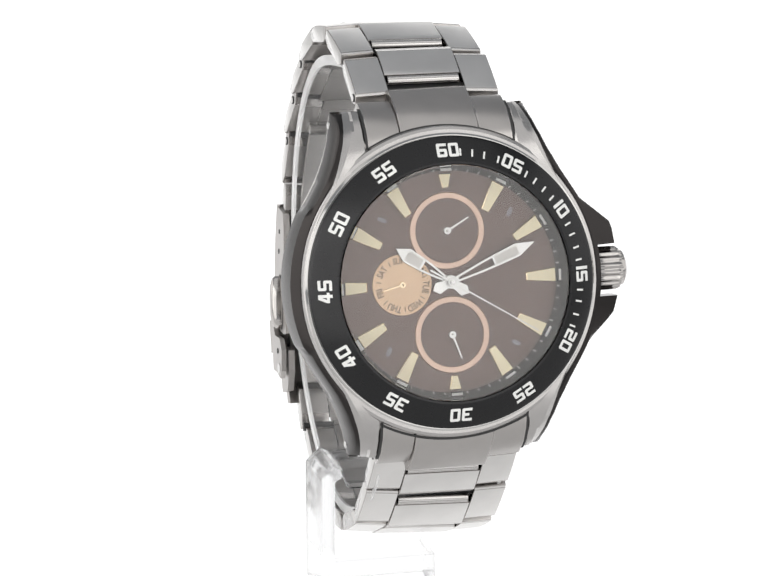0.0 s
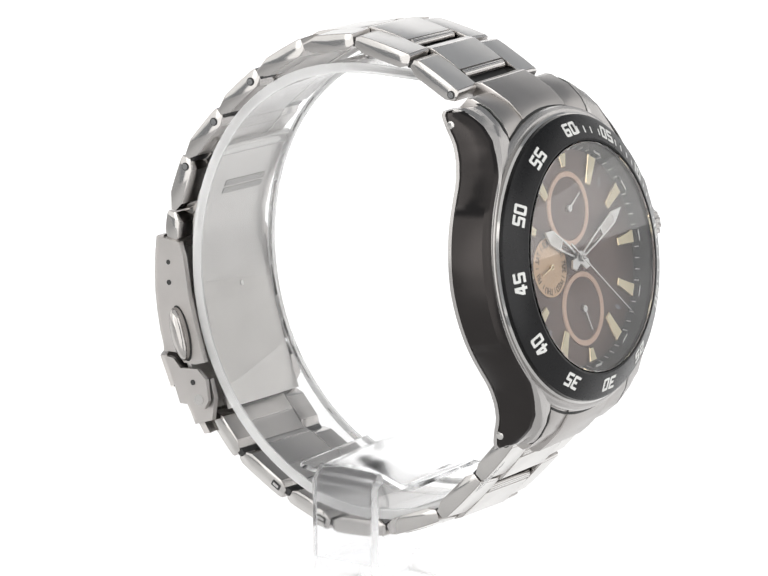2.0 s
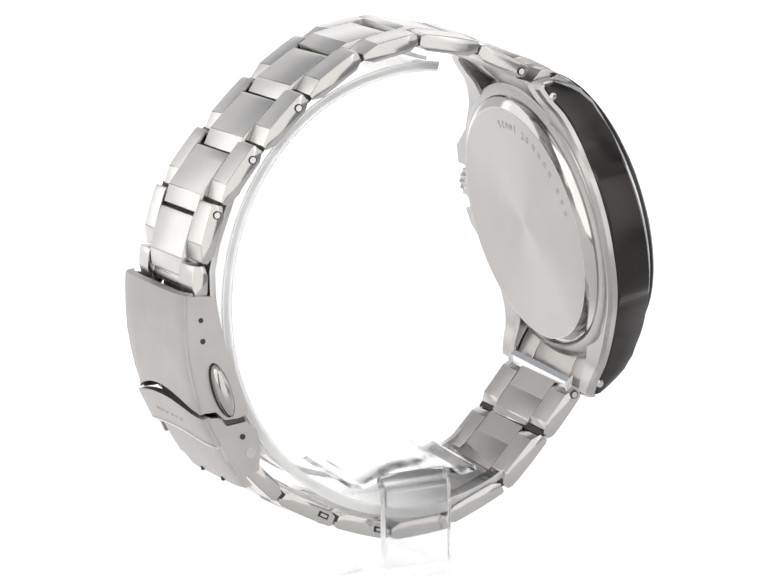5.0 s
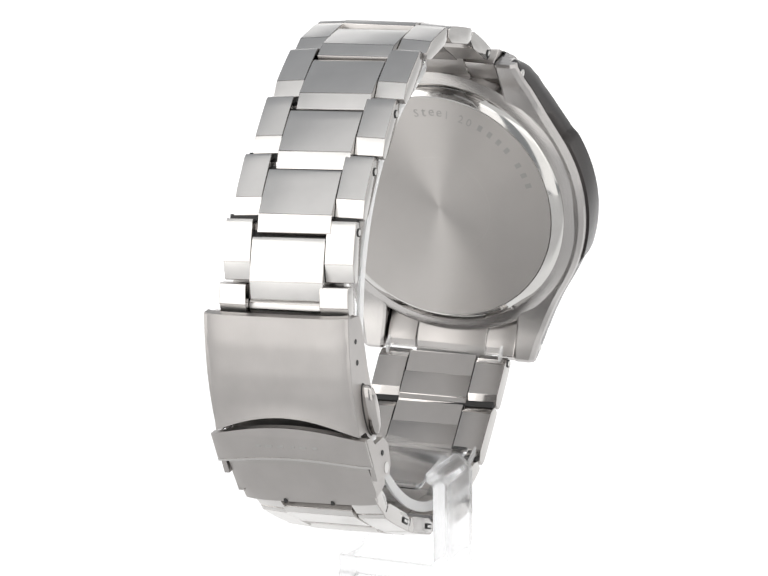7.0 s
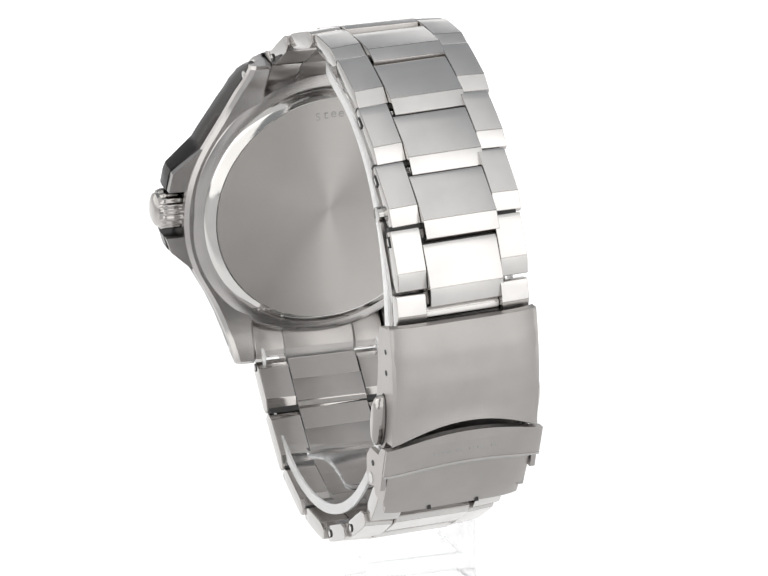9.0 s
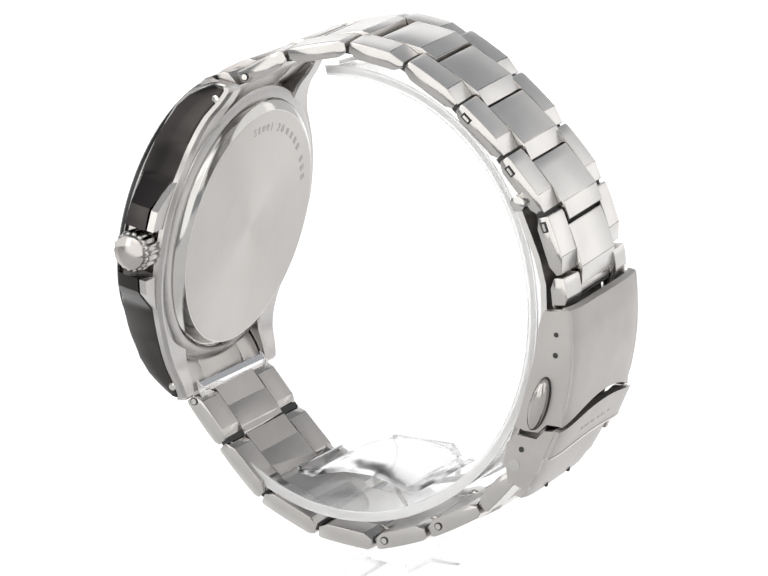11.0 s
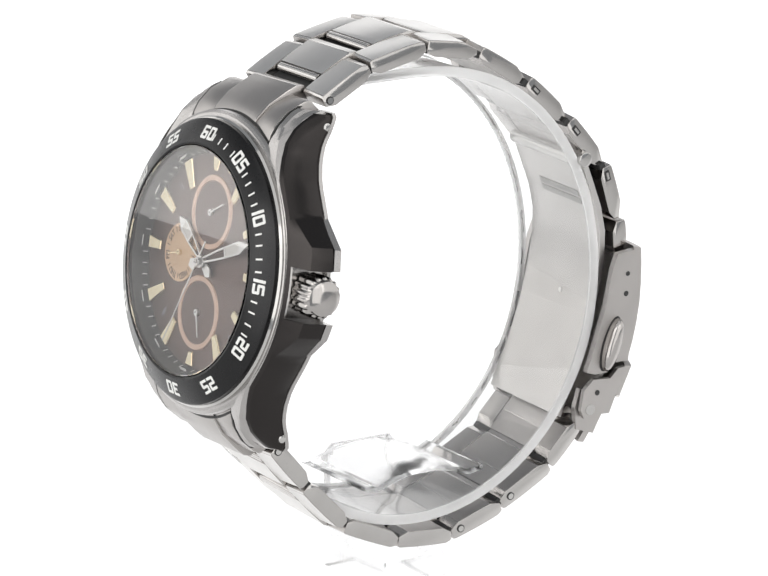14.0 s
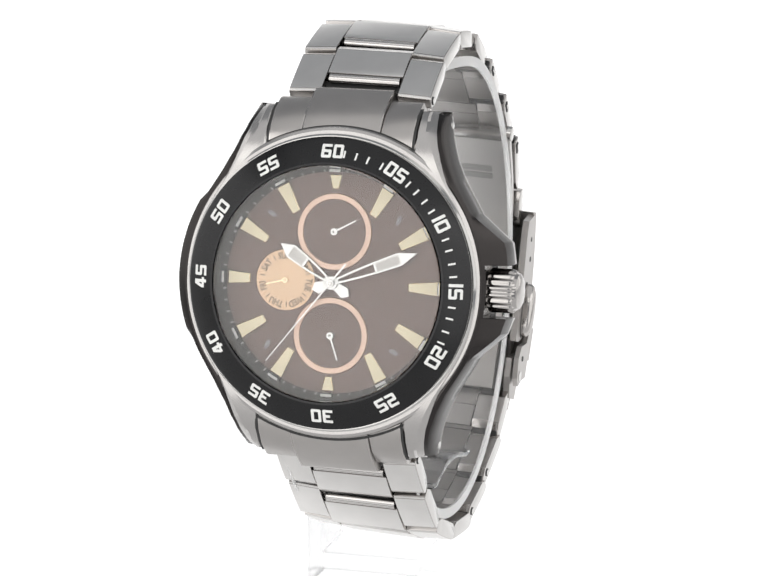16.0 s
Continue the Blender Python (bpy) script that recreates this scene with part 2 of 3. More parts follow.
def shoulder(bm, side):
    """The silver flank of the case with its two lugs, between the end links and the black side."""
    ends = (13, 14.2, 15.5, 17.5, 18.8, 20, 21, 22, 23.4, 24.2, 24.7)
    zs = sorted({*(-z for z in ends), *np.arange(-12, 12.1, 1.0), *ends})
    rows = []
    for z in zs:
        xi = max(10.9, math.sqrt(max(0.0, 17.6 ** 2 - z * z)))
        xo = flank_x(z) - slant(z) - 0.55
        yf, yb = front_y(z) - 0.12, back_y(z)
        mid = (xi + xo) / 2
        yi = yf if abs(z) < 18.5 else min(yf, sweep(abs(z), [(18.2, 3.0), (20.4, 3.2), (21.9, 3.8), (24.0, 5.5), (25.7, 8.2)]) + 0.15)
        ym = yi * 0.62 + yf * 0.38
        pts = [(xi, yi + 0.25), (xi + 0.3, yi), (mid, ym - 0.1), (xo - 0.9, yf - 0.05), (xo, yf + 0.6), (xo, yb - 1.4), (flank_x(z) + 0.06, yb - 1.1), (flank_x(z) - 0.1, yb - 0.4), (flank_x(z) - 0.8, yb), (xi + 0.4, yb), (xi, yb - 0.4)]
        rows.append([bm.verts.new((side * x, y, z)) for x, y in pts])
    for a, b in zip(rows, rows[1:]):
        for j in range(len(a)):
            k = (j + 1) % len(a)
            bm.faces.new((a[j], a[k], b[k], b[j]))
    bm.faces.new(rows[0])
    bm.faces.new(rows[-1][::-1])


def flank(side, wide):
    """The black side of the case, faceted along its edges; with the crown guards where wide() gives them."""
    bm = bmesh.new()
    zs = sorted({*np.arange(-24, 24.1, 1.0), -24.4, 24.4, -3.75, -3.65, 3.65, 3.75, 7.4, 11.9, -5.2, -10.6, -9.2, -7.8, 10.6})
    rows = []
    for z in zs:
        xo, base = wide(z), flank_x(z)
        yf, yb = front_y(z) + sweep(abs(z), [(15, 0.0), (19, 0.4), (24.8, 0.5)]), back_y(z) - 0.95
        bulge = max(0.0, xo - base)
        yf2, yb2 = yf + 0.7 + 0.34 * bulge, yb - 0.5 - 0.18 * bulge
        xi = base - sweep(abs(z), [(0, 2.4), (15, 2.2), (20, 1.5), (24.5, 1.2)])
        q = slant(z)
        pts = [(xi, yf + 0.25), (base - q - 0.65, yf), (base - q - 0.05, yf + 0.25), (xo - 0.7 * q, yf2), (xo - 0.25 * q + 0.1, (yf2 + yb2) / 2),
               (xo, yb2), (base - 0.2, yb - 0.1), (xi, yb - 0.2)]
        if side < 0:
            proud = sweep(z, [(-9.2, 0.0), (-7.8, 0.45), (10.6, 0.45), (12.0, 0.0)])
            pts[3:6] = [(x + proud, y) for x, y in pts[3:6]]
        rows.append([bm.verts.new((side * x, y, z)) for x, y in pts])
    for a, b in zip(rows, rows[1:]):
        for j in range(len(a)):
            k = (j + 1) % len(a)
            bm.faces.new((a[j], a[k], b[k], b[j]))
    bm.faces.new(rows[0])
    bm.faces.new(rows[-1][::-1])
    return part("black_flank", bm, black_steel, case, "glossy black-coated steel side of the case", smooth=24)


bm = bmesh.new()
lathe(bm, [(0.05, 9.6), (20.3, 9.6), (21.5, 9.2), (22.0, 8.4), (22.1, 3.2), (22.15, 2.75), (22.0, 2.3), (21.6, 2.05), (20.9, 1.98), (16.3, 1.95), (16.3, 4.0), (0.05, 4.0)])
extrude(bm, [(18.6, 11.8), (24.7, 6.8), (25.2, 3.8), (20.0, 3.8)], 7.5, 8.6, 1)
extrude(bm, [(19.0, -10.8), (24.4, -6.2), (25.3, -3.8), (20.0, -3.8)], 7.5, 8.6, 1)
shoulder(bm, 1)
shoulder(bm, -1)
case = part("case", bm, case_steel, watch, "polished steel case with four lugs", CASE)
flank(-1, flank_x)
flank(1, guard_x)
for sx in (-1, 1):
    for sz in (-1, 1):
        bm = bmesh.new()
        n = 20
        extrude(bm, [(9.9 + 0.62 * math.cos(2 * math.pi * i / n), sz * 22.75 + 0.62 * math.sin(2 * math.pi * i / n)) for i in range(n)], sx * 13.4, sx * 14.75, 0)
        soften(bm, 0.15, 40)
        part("lug_pin", bm, polished, case, "round steel pin head in the lug")

# case back
bm = bmesh.new()
lathe(bm, [(0.01, 9.4), (18.1, 9.4), (18.1, 11.05), (0.01, 11.05)])
case_back = part("case_back", bm, turned, watch, "round lathe-turned steel case back", CASE)
bm = bmesh.new()
lathe(bm, [(17.95, 9.4), (19.7, 9.4), (19.8, 9.8), (19.55, 10.2), (19.1, 10.55), (18.6, 10.85), (18.3, 11.02), (18.05, 11.03)])
part("polished_edge", bm, polished, case_back, "mirror-polished edge of the case back")
bm = bmesh.new()
lathe(bm, [(8.2, 11.045), (8.26, 11.064), (8.32, 11.045)])
part("turned_ring", bm, turned, case_back)


def on_ring(r, angle, y, turn=0):
    """The pose of a mark on the dial side, at angle degrees clockwise from 12."""
    a = radians(angle)
    return mm(r * math.sin(a), y, r * math.cos(a), 0, angle + turn, 0)


def back_ring(r, angle, y):
    """The same, read from behind."""
    a = radians(angle)
    return mm(-r * math.sin(a), y, r * math.cos(a)) @ pose(0, 0, 0, 0, 0, 180) @ pose(0, 0, 0, 0, angle, 0)


word_angle = -10.0
for ch in "Steel":
    part("engraved_letter", lettering(ch, 1.25 if ch.isupper() or ch == "l" or ch == "t" else 1.0, 0.03), etched, case_back, m=back_ring(15.6, word_angle, 11.05))
    word_angle += 4.6 if ch != "l" else 3.0
for k, ch in enumerate("20"):
    part("engraved_letter", lettering(ch, 1.25, 0.03), etched, case_back, m=back_ring(15.6, 17.0 + 5.0 * k, 11.05))
for k in range(7):
    bm = bmesh.new()
    extrude(bm, [(-0.36, -0.5), (0.36, -0.5), (0.36, 0.5), (-0.36, 0.5)], -0.03, 0, 1)
    part("engraved_mark", bm, etched, case_back, m=back_ring(15.6, 29.0 + 6.5 * k + (4 if k > 3 else 0), 11.05))

# bezel
bm = bmesh.new()
lathe(bm, [(20.2, 1.95), (20.7, 1.75), (20.75, 0.75), (20.35, 0.35), (17.15, -1.15), (16.85, -1.1), (16.75, 0.2), (16.75, 1.95)], 160)
bezel = part("bezel", bm, black_bezel, watch, "black diving bezel with white minute numerals", CASE, smooth=22)
bm = bmesh.new()
lathe(bm, [(20.55, 2.1), (21.1, 2.1), (21.15, 1.6), (20.9, 1.3), (20.7, 1.3)], 160)
part("bezel_rim", bm, polished, bezel, "thin polished steel rim")
SLOPE = math.degrees(math.atan2(1.5, 3.2))


def bezel_pose(angle, r=18.75):
    a = radians(angle)
    y = -1.15 + (r - 17.15) * 1.5 / 3.2 + 0.03
    return mm(r * math.sin(a), y, r * math.cos(a)) @ pose(0, 0, 0, 0, angle, 0) @ pose(0, 0, 0, -SLOPE, 0, 0)


SHAPES = {"0": "75557", "1": "22222", "2": "71747", "3": "71317", "4": "", "5": "74717", "6": "74757"}


def block_numeral(word, tall, wide):
    """Square-cut numerals, centred, upright in x and z, facing -y; each row is a three-bit pattern."""
    bm = bmesh.new()
    cols, gap = (0.0, 0.28, 0.72, 1.0), 0.26
    widths = [wide * (0.3 if ch == "1" else 1.0) for ch in word]
    x0 = -(sum(widths) + gap * (len(word) - 1)) / 2
    for ch, w in zip(word, widths):
        if ch == "4":
            for shape in (((0.5, 0), (0.8, 0), (0.8, 1), (0.5, 1)), ((0, 0.2), (0.5, 0.2), (0.5, 0.4), (0, 0.4)),
                          ((0.8, 0.2), (1, 0.2), (1, 0.4), (0.8, 0.4)), ((0, 0.4), (0.3, 0.4), (0.5, 0.72), (0.5, 1), (0.36, 1))):
                extrude(bm, [(x0 + w * u, tall * (v - 0.5)) for u, v in shape], -0.06, 0, 1)
            x0 += w + gap
            continue
        rows = [[int(b) & k > 0 for k in (4, 2, 1)] for b in SHAPES[ch]]
        if ch == "1":
            rows = [[True] for b in rows]
        edges = [0.0, 1.0] if ch == "1" else cols
        def lit(i, j):
            return 0 <= i < 5 and 0 <= j < len(edges) - 1 and rows[i][j]
        for i in range(5):
            for j in range(len(edges) - 1):
                if not lit(i, j):
                    continue
                xa, xb = x0 + w * edges[j], x0 + w * edges[j + 1]
                zb, za = tall * (0.5 - i / 5), tall * (0.3 - i / 5)
                pts, cut = [], 0.16
                for x, z, dx, dz, di, dj in ((xa, za, 1, 1, 1, -1), (xb, za, -1, 1, 1, 1), (xb, zb, -1, -1, -1, 1), (xa, zb, 1, -1, -1, -1)):
                    if ch != "1" and not lit(i + di, j) and not lit(i, j + dj) and (lit(i, j - dj) and lit(i - di, j)):
                        two = [(x, z + dz * cut), (x + dx * cut, z)]
                        pts += two if (dx > 0) == (dz > 0) else two[::-1]
                    else:
                        pts.append((x, z))
                extrude(bm, pts, -0.06, 0, 1)
        x0 += w + gap
    return bm


for k, word in enumerate(("60", "05", "10", "15", "20", "25", "30", "35", "40", "45", "50", "55")):
    bm = block_numeral(word, 2.08, 1.46)
    part("numeral", bm, white_ink, bezel, "white painted bezel numeral " + word, bezel_pose(30 * k))
bm = bmesh.new()
extrude(bm, [(-0.13, -0.55), (0.13, -0.55), (0.13, 0.55), (-0.13, 0.55)], -0.06, 0, 1)
tick = part("minute_tick", bm, white_ink, bezel, m=bezel_pose(5.6, 18.45))
for k in (11, 16.5, 23.2, 37.5, 42.5, 48, 53.3, 67, 72, 78, 83.6, 97, 102, 108, 113.3):
    put("minute_tick", tick.data, bezel, m=bezel_pose(k, 18.45))

# dial
bm = bmesh.new()
disc(bm, 16.6, 2.8, 3.3)
dial = part("dial", bm, dial_brown, watch, "dark brown sunray dial with three subdials", CASE)
bm = bmesh.new()
lathe(bm, [(16.75, 0.25), (16.9, 0.25), (16.9, 2.8), (15.75, 2.8)], 160)
part("chapter_ring", bm, paint("dark_chapter_ring", (0.02, 0.018, 0.017), (0.4, 0.55)), dial, "dark sloping ring with minute marks")
bm = bmesh.new()
extrude(bm, [(-0.06, -0.35), (0.06, -0.35), (0.06, 0.35), (-0.06, 0.35)], -0.03, 0.02, 1)
mark_me = None
for k in range(60):
    if k % 5:
        mm_pose = on_ring(15.92, 6 * k, 2.2) @ pose(0, 0, 0, 66, 0, 0)
        if mark_me is None:
            mark_me = part("minute_mark", bm, hand_lume, dial, m=mm_pose).data
        else:
            put("minute_mark", mark_me, dial, m=mm_pose)
bm = bmesh.new()
extrude(bm, [(-0.8, -0.2), (0.8, -0.2), (0.8, 0.2), (-0.8, 0.2)], -0.06, 0.02, 1)
hour_me = part("hour_mark", bm, white_ink, dial, m=on_ring(15.95, 0, 1.55) @ pose(0, 0, 0, -25, 0, 0)).data
for k in range(1, 12):
    put("hour_mark", hour_me, dial, m=on_ring(15.95, 30 * k, 1.55) @ pose(0, 0, 0, -25, 0, 0))


def marker(angle, r0, r1, w0, w1):
    bm = bmesh.new()
    extrude(bm, [(-w0, r0), (w0, r0), (w1, r1), (-w1, r1)], 2.3, 2.8, 1)
    soften(bm, 0.12, 40, 1)
    ob = part("hour_marker", bm, gold, dial, "raised cream and gold baton", mm(0, 0, 0, 0, angle, 0))
    g = 0.16
    bm = bmesh.new()
    extrude(bm, [(-w0 + g, r0 + g), (w0 - g, r0 + g), (w1 - g, r1 - g), (-w1 + g, r1 - g)], 2.24, 2.35, 1)
    part("luminous_fill", bm, lume, ob)


for k in range(12):
    if k in (0, 6):
        marker(30 * k, 13.3, 15.4, 0.48, 0.95)
    elif k == 9:
        marker(270, 12.1, 15.4, 0.72, 1.0)
    else:
        marker(30 * k, 11.2, 15.6, 0.62, 1.08)
for a in (45, 135, 225, 315):
    bm = bmesh.new()
    n = 14
    extrude(bm, [(0.36 * math.cos(2 * math.pi * i / n), 0.75 * math.sin(2 * math.pi * i / n)) for i in range(n)], -0.02, 0.02, 1)
    part("printed_mark", bm, grey_ink, dial, m=on_ring(13.2, a, 2.8, -20))


def thin_hand(length, tail, w, y, hub, mat, parent, name, at, angle):
    bm = bmesh.new()
    extrude(bm, [(-w, -tail), (w, -tail), (w * 0.7, length), (-w * 0.7, length)], y - 0.12, y, 1)
    ring(bm, 0.2, hub, y - 0.2, y + 0.25, 28)
    return part(name, bm, mat, parent, m=mm(at[0], 0, at[1], 0, angle, 0))


for cz, angle in ((7.25, 61), (-7.55, 161)):
    bm = bmesh.new()
    lathe(bm, [(4.55, 2.8), (4.66, 2.62), (5.38, 2.62), (5.5, 2.8)], 96)
    sub = part("subdial_ring", bm, rose, dial, "rose gold ring of a subdial", mm(0, 0, cz))
    bm = bmesh.new()
    disc(bm, 4.75, 2.74, 2.8)
    part("subdial_floor", bm, dial_brown, sub)
    thin_hand(3.6, 0.0, 0.13, 2.5, 0.5, hand_steel, sub, "subdial_hand", (0, 0), angle)
bm = bmesh.new()
disc(bm, 4.35, 2.66, 2.8)
soften(bm, 0.06, 40, 1)
day = part("day_subdial", bm, peach, dial, "peach gold weekday subdial with brown print", mm(-6.95, 0, 0))
for k, word in enumerate(("SUN", "MON", "TUE", "WED", "THU", "FRI", "SAT")):
    a = -4 + k * 360 / 7
    part("weekday", lettering(word, 0.95, 0.02, bold=0.015, wide=0.78), brown_ink, day, "printed weekday " + word, on_ring(3.45, a, 2.655))
    bm = bmesh.new()
    extrude(bm, [(-0.06, -0.38), (0.06, -0.38), (0.06, 0.38), (-0.06, 0.38)], -0.02, 0, 1)
    part("day_divider", bm, brown_ink, day, m=on_ring(3.45, a + 180 / 7, 2.655))
thin_hand(2.9, 0.0, 0.1, 2.45, 0.42, gold, day, "day_hand", (0, 0), 256)


def sword_hand(name, length, w, y, angle, tail):
    """A skeleton sword hand: a framed blade with two luminous windows and a short tail."""
    bm = bmesh.new()
    wide = length * 0.80
    def strip(pts):
        extrude(bm, pts, y - 0.14, y + 0.14, 1)
    n0, g = 0.95, 0.27
    def half(r):
        return sweep(r, [(n0, 0.42), (wide * 0.55, w * 0.86), (wide, w), (length, 0.0)])
    for s in (-1, 1):
        rs = [n0, length * 0.34, length * 0.52, wide]
        strip([(s * half(r), r) for r in rs] + [(s * max(half(r) - g, 0.05), r) for r in rs[::-1]])
    for c in (length * 0.52,):
        strip([(-half(c), c - g * 0.6), (half(c), c - g * 0.6), (half(c), c + g * 0.6), (-half(c), c + g * 0.6)])
    strip([(-half(wide), wide), (half(wide), wide), (0, length)])
    strip([(-0.45, -0.2), (0.45, -0.2), (0.42, 1.2), (-0.42, 1.2)])
    strip([(-0.45, 0), (0.45, 0), (0.85, -tail * 0.75), (0, -tail), (-0.85, -tail * 0.75)])
    ring(bm, 0.15, 0.95, y - 0.14, y + 0.14, 36)
    ob = part(name, bm, hand_steel, watch, "bright steel skeleton hand", CASE @ mm(0, 0, 0, 0, angle, 0), smooth=20)
    bm = bmesh.new()
    extrude(bm, [(-half(r) + g, r) for r in (length * 0.52, wide)] + [(half(r) - g, r) for r in (wide, length * 0.52)], y - 0.06, y + 0.08, 1)
    part("luminous_fill", bm, hand_lume, ob)
    return ob


sword_hand("hour_hand", 9.3, 1.05, 2.25, 304.2, 3.2)
sword_hand("minute_hand", 13.4, 0.95, 1.80, 68.4, 2.9)
bm = bmesh.new()
extrude(bm, [(-0.13, -3.6), (0.13, -3.6), (0.06, 14.6), (-0.06, 14.6)], 1.28, 1.38, 1)
ring(bm, 0.05, 0.55, 1.2, 1.5, 32)
second_hand = part("second_hand", bm, hand_steel, watch, "thin bright steel second hand", CASE)
bm = bmesh.new()
disc(bm, 0.34, 1.0, 1.3, 28)
soften(bm, 0.1, 40)
part("hand_cap", bm, polished, watch, "", CASE)

# crystal
bm = bmesh.new()
disc(bm, 16.7, -1.2, 0.0, 160)
soften(bm, 0.18, 40)
crystal = part("crystal", bm, crystal_glass, watch, "flat clear watch glass", CASE, smooth=4)
crystal.visible_shadow = False

# crown
bm = bmesh.new()
n = 18 * 8
def flute(i, r):
    return r + 0.14 * math.cos(18 * 2 * math.pi * i / n)
stations = [(20.5, 2.0, 0), (22.2, 2.0, 0), (22.25, 2.85, 1), (22.5, 3.0, 1), (25.5, 3.0, 1), (25.9, 2.8, 1), (26.0, 2.65, 0), (26.45, 2.5, 0), (26.75, 2.0, 0), (26.9, 1.0, 0)]
rows = []
for x, r, k in stations:
    rows.append([bm.verts.new((x, 5.8 + (flute(i, r) if k else r) * math.sin(2 * math.pi * i / n), 0.1 + (flute(i, r) if k else r) * math.cos(2 * math.pi * i / n))) for i in range(n)])
for a, b in zip(rows, rows[1:]):
    for i in range(n):
        j = (i + 1) % n
        bm.faces.new((a[i], a[j], b[j], b[i]))
bm.faces.new(rows[0])
bm.faces.new(rows[-1])
part("crown", bm, trim_steel, watch, "fluted polished steel crown", CASE, smooth=40)


# ---- bracelet ----
def end_link(s):
    """The piece that joins the bracelet to the case; s is 1 at 12 o'clock and -1 at 6."""
    side = [(3.0, 18.2), (3.2, 20.4), (3.8, 21.9), (5.5, 24.0), (8.2, 25.7), (9.2, 25.9), (9.8, 25.4), (11.2, 24.4), (9.5, 22.0), (6, 18.2)]
    mid = [(3.0, 18.2), (3.2, 20.6), (3.7, 22.2), (5.4, 24.3), (8.0, 26.3), (9.6, 27.3), (10.9, 27.4), (11.8, 26.1), (9.5, 22.0), (6, 18.2)]
    bm = bmesh.new()
    extrude(bm, [(y, s * z) for y, z in mid], -5.75, 5.75, 0)
    soften(bm, 0.18, trim=1)
    ob = part("end_link", bm, brushed, watch, "brushed steel end link hugging the case", CASE, trim=trim_steel)
    for a, b in ((-10.62, -5.80), (5.80, 10.62)):
        bm = bmesh.new()
        extrude(bm, [(y, s * z) for y, z in side], a, b, 0)
        soften(bm, 0.18, trim=1)
        part("end_link_side", bm, brushed, ob, trim=trim_steel)


def joint_line(s):
    """A thin black strip that paints in the shade of the narrow joint between the case ring and an end link."""
    bm = bmesh.new()
    rows = []
    for i in range(49):
        x = -10.6 + 21.2 * i / 48
        row = []
        r0 = 21.95 if s > 0 else 22.3
        for r, k in ((r0, 1), (r0 + 0.36, 1), (r0 + 0.36, -1), (r0, -1)):
            z = math.sqrt(r * r - x * x)
            y = sweep(z, [(18.2, 3.0), (20.6, 3.2), (22.2, 3.7), (24.3, 5.4)] if abs(x) < 5.78 else [(18.2, 3.0), (20.4, 3.2), (21.9, 3.8), (24, 5.5)]) - 0.05
            row.append(bm.verts.new((x, y + (0.4 if k < 0 else 0), s * z)))
        rows.append(row)
    for a, b in zip(rows, rows[1:]):
        for j in range(4):
            bm.faces.new((a[j], a[(j + 1) % 4], b[(j + 1) % 4], b[j]))
    bm.faces.new(rows[0])
    bm.faces.new(rows[-1][::-1])
    # two more black strips for the shade along the lugs
    for x in (-10.92, 10.62):
        zs = (19.2, 20.4, 21.9, 24.0, 25.0)
        line = [(sweep(z, [(18.2, 3.0), (20.4, 3.2), (21.9, 3.8), (24, 5.5), (25.7, 8.2)]) + 0.1, s * z) for z in zs]
        extrude(bm, line + [(y + 0.6, z) for y, z in line[::-1]], x, x + 0.3, 0)
    part("end_link_gap_shade", bm, recess_shade, case)


